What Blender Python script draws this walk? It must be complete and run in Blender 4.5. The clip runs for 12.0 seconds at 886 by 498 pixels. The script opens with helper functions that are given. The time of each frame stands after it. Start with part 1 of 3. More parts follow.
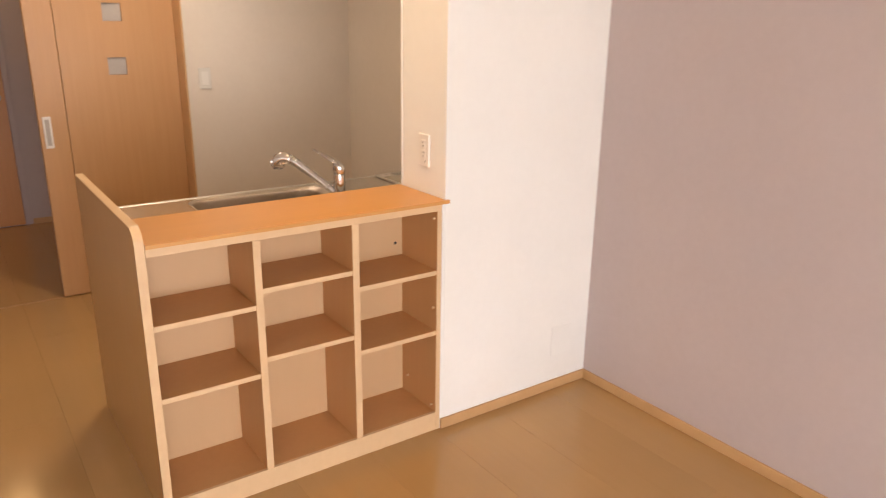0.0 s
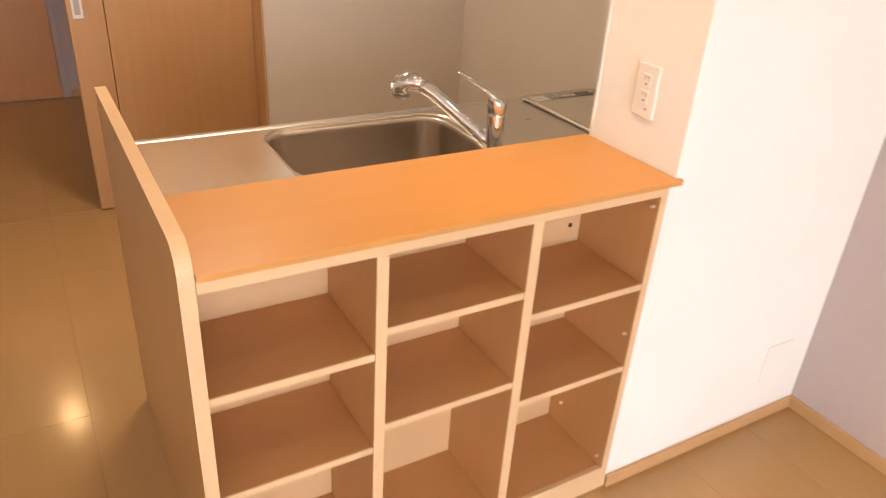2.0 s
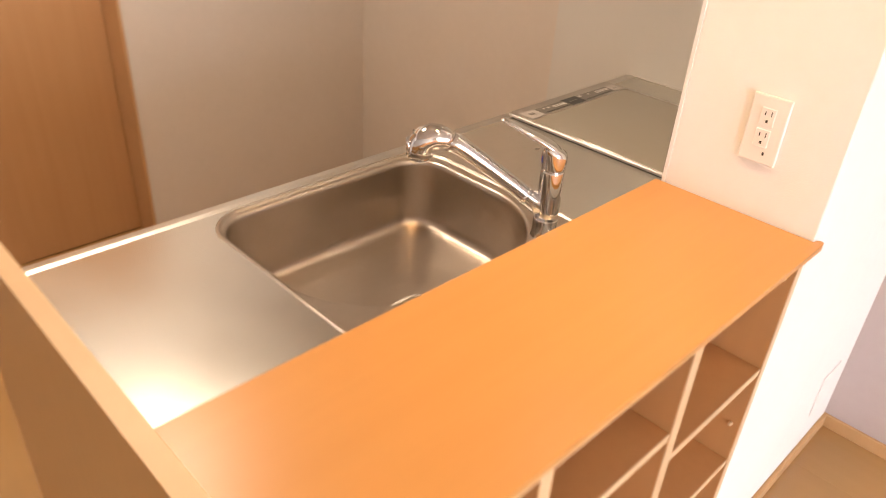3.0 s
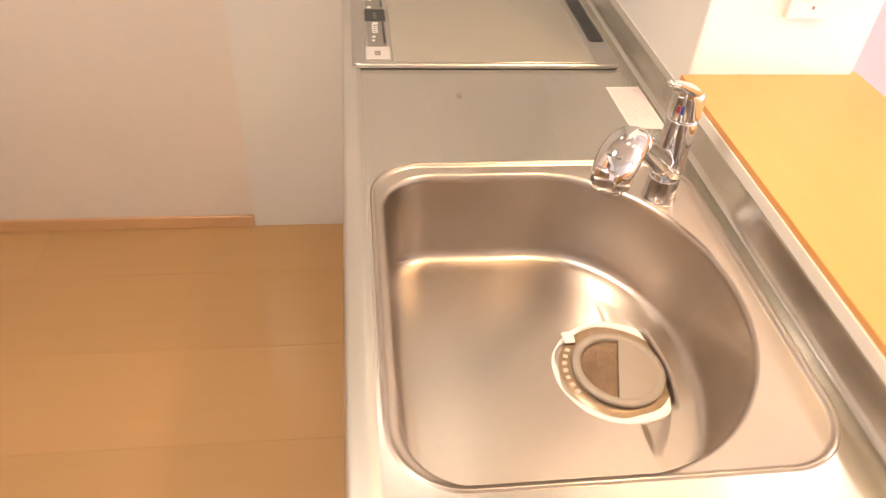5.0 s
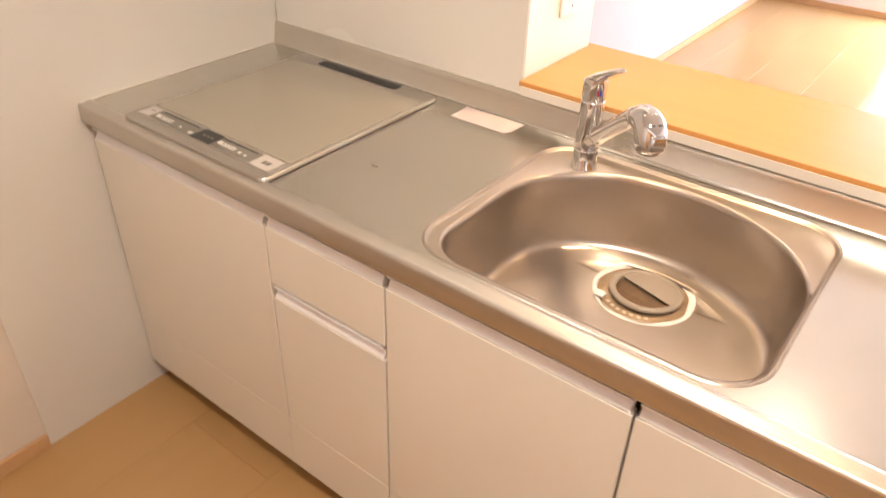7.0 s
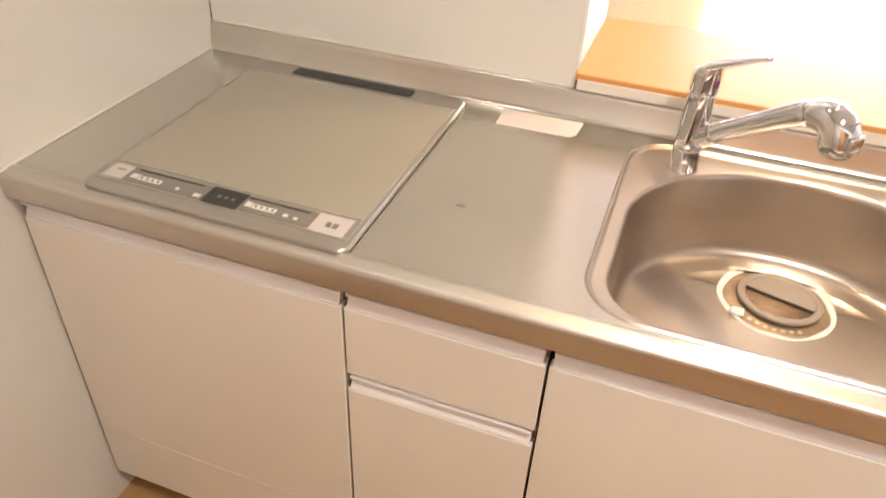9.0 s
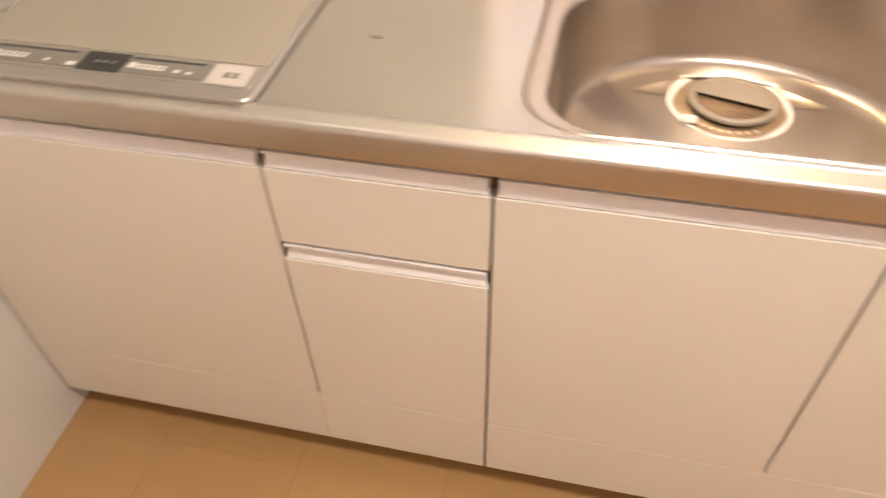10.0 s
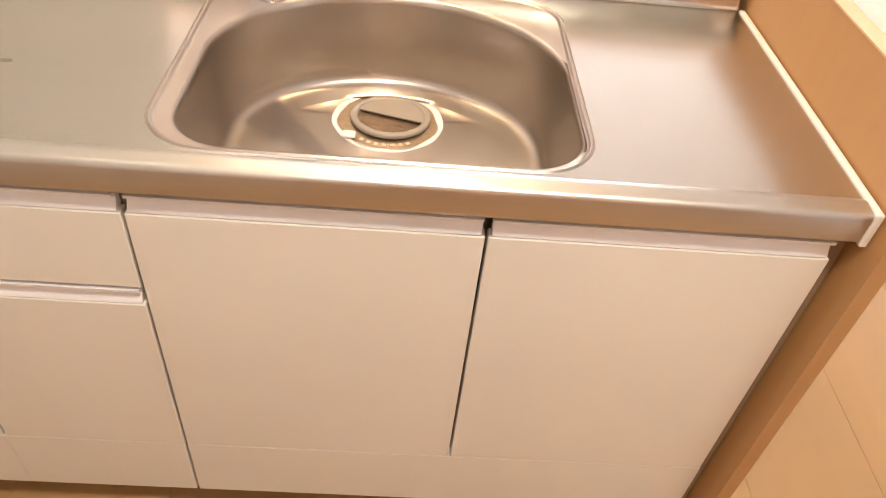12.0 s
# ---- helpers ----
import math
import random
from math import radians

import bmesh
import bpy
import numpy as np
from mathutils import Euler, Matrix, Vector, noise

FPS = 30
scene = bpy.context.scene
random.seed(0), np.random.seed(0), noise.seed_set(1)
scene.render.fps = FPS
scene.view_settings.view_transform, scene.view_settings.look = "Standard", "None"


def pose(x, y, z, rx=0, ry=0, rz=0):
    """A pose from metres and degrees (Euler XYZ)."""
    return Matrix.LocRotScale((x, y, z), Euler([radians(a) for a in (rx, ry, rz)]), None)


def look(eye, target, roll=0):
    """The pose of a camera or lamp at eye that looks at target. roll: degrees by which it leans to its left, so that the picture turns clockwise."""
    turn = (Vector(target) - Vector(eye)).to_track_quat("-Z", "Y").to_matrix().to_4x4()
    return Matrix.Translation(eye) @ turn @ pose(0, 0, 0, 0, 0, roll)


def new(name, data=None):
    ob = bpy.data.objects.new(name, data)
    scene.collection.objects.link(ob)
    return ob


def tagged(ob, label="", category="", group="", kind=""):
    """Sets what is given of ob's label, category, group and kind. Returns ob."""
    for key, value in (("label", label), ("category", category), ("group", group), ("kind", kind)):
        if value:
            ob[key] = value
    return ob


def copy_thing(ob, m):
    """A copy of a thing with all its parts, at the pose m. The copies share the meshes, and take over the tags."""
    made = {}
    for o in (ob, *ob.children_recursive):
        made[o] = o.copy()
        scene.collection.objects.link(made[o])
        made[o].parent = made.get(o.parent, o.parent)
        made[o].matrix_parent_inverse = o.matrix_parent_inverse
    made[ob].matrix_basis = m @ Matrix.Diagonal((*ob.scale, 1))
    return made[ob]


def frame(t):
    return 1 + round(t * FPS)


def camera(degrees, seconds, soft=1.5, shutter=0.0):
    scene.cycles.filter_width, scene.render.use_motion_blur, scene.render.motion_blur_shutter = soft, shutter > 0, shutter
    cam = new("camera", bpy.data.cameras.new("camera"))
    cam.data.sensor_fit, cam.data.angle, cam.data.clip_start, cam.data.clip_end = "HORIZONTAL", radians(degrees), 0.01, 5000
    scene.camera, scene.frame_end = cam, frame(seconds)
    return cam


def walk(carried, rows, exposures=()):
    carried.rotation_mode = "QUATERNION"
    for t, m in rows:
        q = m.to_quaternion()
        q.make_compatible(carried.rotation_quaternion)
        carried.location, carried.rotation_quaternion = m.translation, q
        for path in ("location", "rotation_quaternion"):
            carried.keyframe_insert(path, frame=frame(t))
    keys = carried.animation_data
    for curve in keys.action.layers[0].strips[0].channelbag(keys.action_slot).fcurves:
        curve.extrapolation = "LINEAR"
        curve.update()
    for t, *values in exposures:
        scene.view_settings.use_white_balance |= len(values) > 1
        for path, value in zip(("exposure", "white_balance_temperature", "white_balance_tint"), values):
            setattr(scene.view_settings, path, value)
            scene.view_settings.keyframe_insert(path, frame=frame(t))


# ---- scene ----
cam = camera(62.7, 12.0, soft=1.05, shutter=0.4)

PATH = [
    (0, (-0.417, -2.138, 1.585), (0.679, -0.577, 0.985), 0.8),
    (0.5, (-0.265, -1.942, 1.571), (0.675, -0.319, 0.875), 2.6),
    (1, (-0.208, -1.697, 1.565), (0.656, -0.101, 0.725), 4.6),
    (1.5, (-0.211, -1.384, 1.573), (0.718, 0.141, 0.672), 3.6),
    (2, (-0.151, -1.049, 1.562), (0.765, 0.455, 0.613), 3.9),
    (2.5, (-0.142, -0.696, 1.562), (0.811, 0.733, 0.538), 5.3),
    (2.7, (-0.159, -0.537, 1.57), (0.9, 0.812, 0.541), 4.9),
    (4.3, (-0.1, 0.527, 1.532), (1.429, 0.831, 0.279), 5.0),
    (4.5, (-0.061, 0.648, 1.546), (1.453, 0.789, 0.247), 5.8),
    (5, (-0.006, 0.885, 1.517), (1.496, 0.647, 0.218), 4.3),
    (5.5, (-0.025, 1.167, 1.522), (1.378, 0.513, 0.255), 4.8),
    (6, (0.081, 1.301, 1.513), (1.296, 0.36, 0.232), 5.8),
    (6.5, (0.18, 1.443, 1.522), (1.255, 0.3, 0.282), 5.0),
    (7, (0.308, 1.627, 1.534), (1.297, 0.3, 0.411), 1.8),
    (7.2, (0.378, 1.635, 1.53), (1.322, 0.25, 0.436), 2.3),
    (8.8, (0.887, 1.606, 1.514), (1.426, 0.088, 0.328), 2.9),
    (9, (0.902, 1.597, 1.491), (1.411, 0.083, 0.287), 2.9),
    (9.5, (0.937, 1.556, 1.395), (1.441, 0.206, 0.008), 1.4),
    (10, (0.88, 1.556, 1.377), (1.22, 0.203, -0.057), -2.1),
    (10.5, (0.731, 1.566, 1.393), (0.712, 0.153, -0.023), 1.1),
    (11, (0.634, 1.577, 1.402), (0.474, 0.154, 0.006), 4.4),
    (11.5, (0.624, 1.592, 1.42), (0.488, 0.131, 0.062), 5.5),
    (12, (0.628, 1.592, 1.402), (0.51, 0.13, 0.043), 6.8),
]
EXPO = [(0.0, 0.10, 6200, 16), (0.8, 0.24, 6150, 16), (2.0, 0.38, 6100, 17), (2.7, 0.48, 6050, 17), (4.3, 1.13, 5550, 20), (5.0, 1.28, 5500, 17), (5.8, 1.16, 5800, 19), (7.2, 1.15, 5400, 15), (9.0, 1.17, 5150, 12), (9.6, 1.28, 5180, 13), (10.6, 1.23, 5250, 13), (12.0, 1.22, 5180, 12)]
walk(cam, [(t, look(eye, target, roll)) for t, eye, target, roll in PATH], EXPO)

# ---- world and lights ----
world = bpy.data.worlds.new("world")
scene.world = world
world.use_nodes = True
wn = world.node_tree
sky = wn.nodes.new("ShaderNodeTexSky")
sky.sky_type = "NISHITA"
sky.sun_disc = False
sky.sun_elevation, sky.sun_rotation = radians(48), radians(150)
wn.nodes["Background"].inputs["Strength"].default_value = 0.12
wn.links.new(sky.outputs["Color"], wn.nodes["Background"].inputs["Color"])

WARM = (1.0, 0.79, 0.52)
DAY = (1.0, 0.965, 0.90)


def area_lamp(name, m, power, colour, sx, sy, shape="RECTANGLE", spread=180):
    data = bpy.data.lights.new(name, "AREA")
    data.energy, data.color, data.shape, data.size, data.size_y = power, colour, shape, sx, sy
    data.spread = radians(spread)
    ob = new(name, data)
    ob.matrix_world = m
    return ob


X0, X1, Y0, YN, H = -2.6, 1.895, -4.7, 2.26, 2.4
WIN = (-1.7, 0.9, 2.05)
area_lamp("window_daylight", look(((WIN[0] + WIN[1]) / 2, Y0 - 0.05, 1.03), ((WIN[0] + WIN[1]) / 2, 0, -1.0)), 120, DAY, WIN[1] - WIN[0], 2.0)
GOLD = (1.0, 0.61, 0.24)
# sixth lamp, above the hob: unseen, added for the bowl's highlight and wall fill
LAMPS = [(-1.2, -0.62, 0.4, WARM, 180, 0.09), (0.42, -0.66, 0.7, WARM, 180, 0.09), (1.28, -0.60, 1.1, WARM, 180, 0.09), (0.66, 0.11, 3.4, GOLD, 95, 0.09), (0.42, 1.50, 13.5, WARM, 180, 0.32), (1.55, 0.66, 0.9, WARM, 180, 0.09), (-0.3, 4.0, 4.5, GOLD, 180, 0.09)]
for lx, ly, power, tone, cone, wide in LAMPS:
    area_lamp("downlight_lamp", look((lx, ly, H - 0.016), (lx, ly, 0)), power, tone, wide, wide, "DISK", cone)


# ---- materials ----
def material(name, colour, rough=0.5, metal=0.0, spec=0.5):
    m = bpy.data.materials.new(name)
    m.use_nodes = True
    b = m.node_tree.nodes["Principled BSDF"]
    b.inputs["Base Color"].default_value = (*colour, 1)
    b.inputs["Roughness"].default_value = rough
    b.inputs["Metallic"].default_value = metal
    b.inputs["Specular IOR Level"].default_value = spec
    return m


def textured(name, colour, dark, scale, rough=0.5, metal=0.0, bump=0.0, detail=(200, 200, 200), spread=0.0, spec=0.5, mix=0.5, rough_span=0.08, blotch=1.3):
    """Colour that wavers on a broad and a fine scale, with a fine bump; spread: how far pieces differ."""
    m = material(name, colour, rough, metal, spec)
    n, l = m.node_tree.nodes, m.node_tree.links
    b = n["Principled BSDF"]
    co = n.new("ShaderNodeTexCoord")
    info = n.new("ShaderNodeObjectInfo")
    shift = n.new("ShaderNodeVectorMath")
    shift.operation = "ADD"
    times = n.new("ShaderNodeVectorMath")
    times.operation = "SCALE"
    times.inputs["Scale"].default_value = 7.3 if spread else 0.0
    l.new(info.outputs["Random"], times.inputs[0])
    l.new(co.outputs["Object"], shift.inputs[0])
    l.new(times.outputs[0], shift.inputs[1])

    def waver(vec, steps):
        mp = n.new("ShaderNodeMapping")
        mp.inputs["Scale"].default_value = vec
        tx = n.new("ShaderNodeTexNoise")
        tx.inputs["Scale"].default_value = 1.0
        tx.inputs["Detail"].default_value = steps
        tx.inputs["Roughness"].default_value = 0.6
        l.new(shift.outputs[0], mp.inputs["Vector"])
        l.new(mp.outputs[0], tx.inputs["Vector"])
        return tx
    grain, broad, fine = waver(scale, 5), waver((blotch, blotch, blotch), 3), waver(detail, 3)
    ramp = n.new("ShaderNodeMapRange")
    ramp.inputs["From Min"].default_value, ramp.inputs["From Max"].default_value = 0.32, 0.68
    l.new(grain.outputs["Fac"], ramp.inputs["Value"])
    amount = n.new("ShaderNodeMath")
    amount.operation = "MULTIPLY"
    amount.inputs[1].default_value = mix
    l.new(ramp.outputs[0], amount.inputs[0])
    mx = n.new("ShaderNodeMix")
    mx.data_type = "RGBA"
    mx.inputs["A"].default_value = (*colour, 1)
    mx.inputs["B"].default_value = (*dark, 1)
    l.new(amount.outputs[0], mx.inputs["Factor"])
    hsv = n.new("ShaderNodeHueSaturation")
    val = n.new("ShaderNodeMath")
    val.operation = "MULTIPLY_ADD"
    val.inputs[1].default_value, val.inputs[2].default_value = 0.14, 0.93
    l.new(broad.outputs["Fac"], val.inputs[0])
    piece = n.new("ShaderNodeMath")
    piece.operation = "MULTIPLY_ADD"
    piece.inputs[1].default_value = spread
    l.new(info.outputs["Random"], piece.inputs[0])
    l.new(val.outputs[0], piece.inputs[2])
    l.new(piece.outputs[0], hsv.inputs["Value"])
    l.new(mx.outputs["Result"], hsv.inputs["Color"])
    l.new(hsv.outputs[0], b.inputs["Base Color"])
    rr = n.new("ShaderNodeMapRange")
    rr.inputs["To Min"].default_value, rr.inputs["To Max"].default_value = rough - rough_span, rough + rough_span
    l.new(broad.outputs["Fac"], rr.inputs["Value"])
    l.new(rr.outputs[0], b.inputs["Roughness"])
    if bump:
        bp = n.new("ShaderNodeBump")
        bp.inputs["Strength"].default_value = bump
        bp.inputs["Distance"].default_value = 0.002
        l.new(fine.outputs["Fac"], bp.inputs["Height"])
        l.new(bp.outputs[0], b.inputs["Normal"])
    return m


def glow(name, colour, strength):
    m = bpy.data.materials.new(name)
    m.use_nodes = True
    b = m.node_tree.nodes["Principled BSDF"]
    b.inputs["Base Color"].default_value = (*colour, 1)
    b.inputs["Emission Color"].default_value = (*colour, 1)
    b.inputs["Emission Strength"].default_value = strength
    return m


def clear(name, colour, rough=0.02):
    m = material(name, colour, rough)
    m.node_tree.nodes["Principled BSDF"].inputs["Transmission Weight"].default_value = 1.0
    m.node_tree.nodes["Principled BSDF"].inputs["IOR"].default_value = 1.45
    return m


WALLPAPER = textured("wallpaper_white", (0.87, 0.855, 0.81), (0.84, 0.825, 0.78), (30, 30, 30), 0.85, bump=0.25, detail=(420, 420, 420), spec=0.3)
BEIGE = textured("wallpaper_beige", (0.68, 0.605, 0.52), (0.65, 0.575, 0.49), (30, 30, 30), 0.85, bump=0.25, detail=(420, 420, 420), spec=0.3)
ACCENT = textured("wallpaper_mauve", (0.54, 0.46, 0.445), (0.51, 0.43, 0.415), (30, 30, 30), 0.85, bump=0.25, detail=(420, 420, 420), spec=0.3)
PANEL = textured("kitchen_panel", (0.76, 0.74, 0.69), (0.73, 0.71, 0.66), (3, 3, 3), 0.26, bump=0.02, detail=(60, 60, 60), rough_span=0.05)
# the panel colour again, with the side panel's weaker light put into it
PANELDIM = textured("kitchen_panel_dimmed", (0.69, 0.665, 0.61), (0.66, 0.635, 0.58), (3, 3, 3), 0.26, bump=0.02, detail=(60, 60, 60), rough_span=0.05)
CEILING = textured("ceiling_paper", (0.70, 0.655, 0.585), (0.67, 0.625, 0.555), (30, 30, 30), 0.9, bump=0.25, detail=(300, 300, 300), spec=0.2)
FLOOR = textured("floor_wood", (0.445, 0.268, 0.109), (0.395, 0.234, 0.091), (26, 1.6, 26), 0.15, spread=0.05, mix=0.25, rough_span=0.03)
COUNTER = textured("counter_wood", (0.60, 0.30, 0.085), (0.53, 0.25, 0.065), (2.0, 34, 34), 0.32, mix=0.3, rough_span=0.03)
SHELF = textured("maple_veneer", (0.59, 0.32, 0.125), (0.52, 0.275, 0.10), (40, 40, 2.2), 0.5, mix=0.3)
SHELFBACK = textured("maple_back", (0.64, 0.42, 0.225), (0.59, 0.38, 0.195), (24, 24, 2.2), 0.5, mix=0.2)
HALLDOOR = textured("red_brown_wood", (0.62, 0.285, 0.085), (0.54, 0.235, 0.065), (38, 38, 1.8), 0.4, mix=0.4)
SIDE = textured("oak_brown_veneer", (0.465, 0.26, 0.094), (0.405, 0.223, 0.077), (34, 34, 2.0), 0.42, mix=0.35)
EDGE = textured("light_edge_band", (0.71, 0.50, 0.285), (0.65, 0.445, 0.245), (30, 30, 30), 0.45, bump=0.02)
DOORWOOD = textured("door_wood", (0.50, 0.275, 0.115), (0.42, 0.215, 0.08), (38, 38, 1.8), 0.38, mix=0.4)
TRIM = textured("trim_wood", (0.585, 0.355, 0.165), (0.51, 0.30, 0.13), (12, 12, 12), 0.42, bump=0.03)
STEEL = textured("brushed_steel", (0.65, 0.63, 0.58), (0.56, 0.54, 0.49), (3, 180, 180), 0.245, metal=1.0, mix=0.35, rough_span=0.055, blotch=5)
HAIRLINE = textured("hairline_steel", (0.62, 0.595, 0.55), (0.54, 0.515, 0.47), (3, 180, 180), 0.40, metal=1.0, mix=0.35, rough_span=0.04, blotch=5)
BOWL = textured("satin_steel", (0.53, 0.475, 0.415), (0.47, 0.42, 0.365), (60, 60, 60), 0.33, metal=1.0, mix=0.2, rough_span=0.02, blotch=6)
CHROME = material("chrome", (0.70, 0.695, 0.70), 0.06, 1.0)
DOOR = textured("cabinet_cream", (0.78, 0.74, 0.66), (0.76, 0.72, 0.64), (4, 4, 4), 0.36, rough_span=0.06, bump=0.015, detail=(90, 90, 90))
GRIP = textured("grip_silver", (0.86, 0.84, 0.85), (0.83, 0.81, 0.82), (4, 200, 200), 0.36, rough_span=0.06)
DARK = material("dark_gap", (0.03, 0.025, 0.02), 0.8)
KICK = textured("kick_board", (0.28, 0.20, 0.13), (0.24, 0.17, 0.11), (6, 6, 6), 0.6)
PLASTIC = textured("white_plastic", (0.84, 0.81, 0.76), (0.82, 0.79, 0.74), (5, 5, 5), 0.4, rough_span=0.04)
SEAL = material("white_sealant", (0.74, 0.70, 0.63), 0.5)
HOBGLASS = textured("hob_glass", (0.40, 0.365, 0.30), (0.385, 0.35, 0.285), (8, 8, 8), 0.16, metal=0.3, rough_span=0.03)
HOBMETAL = textured("hob_metal", (0.49, 0.465, 0.43), (0.45, 0.425, 0.39), (4, 200, 200), 0.38, metal=0.9, rough_span=0.03)
GREY = material("print_grey", (0.20, 0.185, 0.16), 0.4)
SLAT = material("vent_slat", (0.07, 0.066, 0.062), 0.45)
SMUDGE = material("dull_smudge", (0.24, 0.21, 0.175), 0.6, 0.2)
BLACK = material("black_plastic", (0.025, 0.025, 0.025), 0.35)
PALE = material("pale_print", (0.72, 0.69, 0.66), 0.5)
RIMPAPER = textured("rim_paper", (0.80, 0.76, 0.74), (0.74, 0.69, 0.66), (50, 50, 50), 0.6)
FILMPRINT = material("film_print", (0.56, 0.48, 0.38), 0.4)
PAPER = textured("paper_label", (0.68, 0.60, 0.59), (0.62, 0.54, 0.53), (20, 20, 20), 0.7)
INK = material("label_ink", (0.60, 0.49, 0.48), 0.7)
RED = material("red_dot", (0.32, 0.02, 0.03), 0.4)
BLUE = material("blue_dot", (0.03, 0.06, 0.35), 0.4)
FROST = textured("frosted_pane", (0.55, 0.55, 0.56), (0.50, 0.50, 0.52), (50, 50, 50), 0.5)
DIMPANE = textured("smoked_pane", (0.40, 0.36, 0.32), (0.36, 0.32, 0.29), (50, 50, 50), 0.5)
TAG = textured("film_tag", (0.55, 0.51, 0.48), (0.50, 0.46, 0.43), (40, 40, 40), 0.5)
ALU = material("window_aluminium", (0.55, 0.53, 0.50), 0.4, 0.8)
GLASS = clear("window_glass", (1, 1, 1))
BULB = glow("lamp_lens", (1.0, 0.80, 0.55), 4.0)
LIDGREY = textured("lid_grey", (0.32, 0.275, 0.23), (0.28, 0.235, 0.19), (9, 9, 9), 0.4)
LIDBROWN = textured("drain_brown", (0.37, 0.27, 0.165), (0.25, 0.17, 0.095), (60, 60, 60), 0.36, metal=0.35, mix=0.7, rough_span=0.06)
LIDDARK = textured("lid_dark", (0.24, 0.165, 0.10), (0.36, 0.25, 0.15), (90, 90, 90), 0.28, metal=0.8, mix=0.5, rough_span=0.06)


# ---- building helpers ----
def part(name, bm, mat, parent=None, label="", smooth=False):
    me = bpy.data.meshes.new(name)
    bmesh.ops.recalc_face_normals(bm, faces=bm.faces)
    bm.to_mesh(me)
    bm.free()
    me.materials.append(mat)
    if smooth:
        me.shade_smooth()
    ob = new(name, me)
    ob.parent = parent
    if label:
        tagged(ob, label)
    return ob


def thing(name, at, label, category, group="", kind=""):
    ob = new(name)
    ob.location = at
    bpy.context.view_layer.update()
    return tagged(ob, label, category, group, kind)


def box(x0, x1, y0, y1, z0, z1, bevel=0.0, seg=1, bm=None):
    own = bmesh.new()
    bmesh.ops.create_cube(own, size=1)
    for v in own.verts:
        v.co = ((x0 + x1) / 2 + v.co.x * (x1 - x0), (y0 + y1) / 2 + v.co.y * (y1 - y0), (z0 + z1) / 2 + v.co.z * (z1 - z0))
    if bevel:
        bmesh.ops.bevel(own, geom=own.edges[:], offset=bevel, segments=seg, affect="EDGES", profile=0.5)
    if bm is None:
        return own
    me = bpy.data.meshes.new("t")
    own.to_mesh(me)
    own.free()
    bm.from_mesh(me)
    bpy.data.meshes.remove(me)
    return bm


def shifted(bm, parent):
    """World coordinates into those of the thing that the mesh hangs under."""
    p = Vector((0, 0, 0))
    o = parent
    while o:
        p += o.location
        o = o.parent
    bmesh.ops.translate(bm, vec=-p, verts=bm.verts)
    return bm


def bpart(name, parent, mat, x0, x1, y0, y1, z0, z1, bevel=0.0015, label="", seg=1):
    return part(name, shifted(box(x0, x1, y0, y1, z0, z1, bevel, seg), parent), mat, parent, label)


def loft(loops, closed=True, cap_first=False, cap_last=False, bm=None):
    bm = bm or bmesh.new()
    rows = [[bm.verts.new(p) for p in loop] for loop in loops]
    n = len(rows[0])
    for a, b in zip(rows, rows[1:]):
        for i in range(n if closed else n - 1):
            j = (i + 1) % n
            bm.faces.new((a[i], a[j], b[j], b[i]))
    if cap_first:
        bm.faces.new(rows[0])
    if cap_last:
        bm.faces.new(rows[-1][::-1])
    return bm


def circle(c, r, n=32, z=None):
    return [(c[0] + r * math.cos(2 * math.pi * i / n), c[1] + r * math.sin(2 * math.pi * i / n), c[2] if z is None else z) for i in range(n)]


def lathe(c, profile, n=32, caps=True):
    """profile: radius and height above c."""
    return loft([circle((c[0], c[1], c[2] + h), r, n) for r, h in profile], cap_first=caps, cap_last=caps)


def tube(points, radii, n=20, flat=1.0):
    pts = [Vector(p) for p in points]
    loops = []
    for i, p in enumerate(pts):
        d = (pts[min(i + 1, len(pts) - 1)] - pts[max(i - 1, 0)]).normalized()
        side = d.cross(Vector((0, 0, 1)))
        side = side.normalized() if side.length > 1e-4 else Vector((1, 0, 0))
        up = side.cross(d).normalized()
        loops.append([p + radii[i] * (math.cos(2 * math.pi * k / n) * side + flat * math.sin(2 * math.pi * k / n) * up) for k in range(n)])
    return loft(loops, cap_first=True, cap_last=True)


def extrude_x(profile, x0, x1, closed=True):
    """A profile of (y, z) pushed along x."""
    return loft([[(x0, y, z) for y, z in profile], [(x1, y, z) for y, z in profile]], closed=closed, cap_first=closed, cap_last=closed)


def structure(name, mat, x0, x1, y0, y1, z0, z1, label, category="wall", bevel=0.0):
    ob = part(name, box(x0, x1, y0, y1, z0, z1, bevel), mat)
    return tagged(ob, label, category, kind="structure")


# ---- setting ----
T = 0.12
structure("wall_east_living", ACCENT, X1, X1 + T, Y0 - T, 0.15, 0, H, "pale mauve wallpapered living room wall")
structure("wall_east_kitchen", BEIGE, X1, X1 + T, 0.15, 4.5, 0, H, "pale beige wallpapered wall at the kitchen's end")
structure("wall_partition_low", WALLPAPER, 1.0785, 1.0918, 0.0, 0.29, 0, 0.9395, "strip of white wallpapered wall beside the shelf unit")
structure("wall_partition", WALLPAPER, 1.092, X1, 0.0, 0.298, 0, H, "white wallpapered partition wall beside the counter", bevel=0.002)
structure("wall_west", WALLPAPER, X0 - T, X0, Y0 - T, YN + 0.18, 0, H, "white wallpapered living room wall")
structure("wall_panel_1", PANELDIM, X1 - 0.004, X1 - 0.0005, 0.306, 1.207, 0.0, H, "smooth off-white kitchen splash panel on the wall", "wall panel")
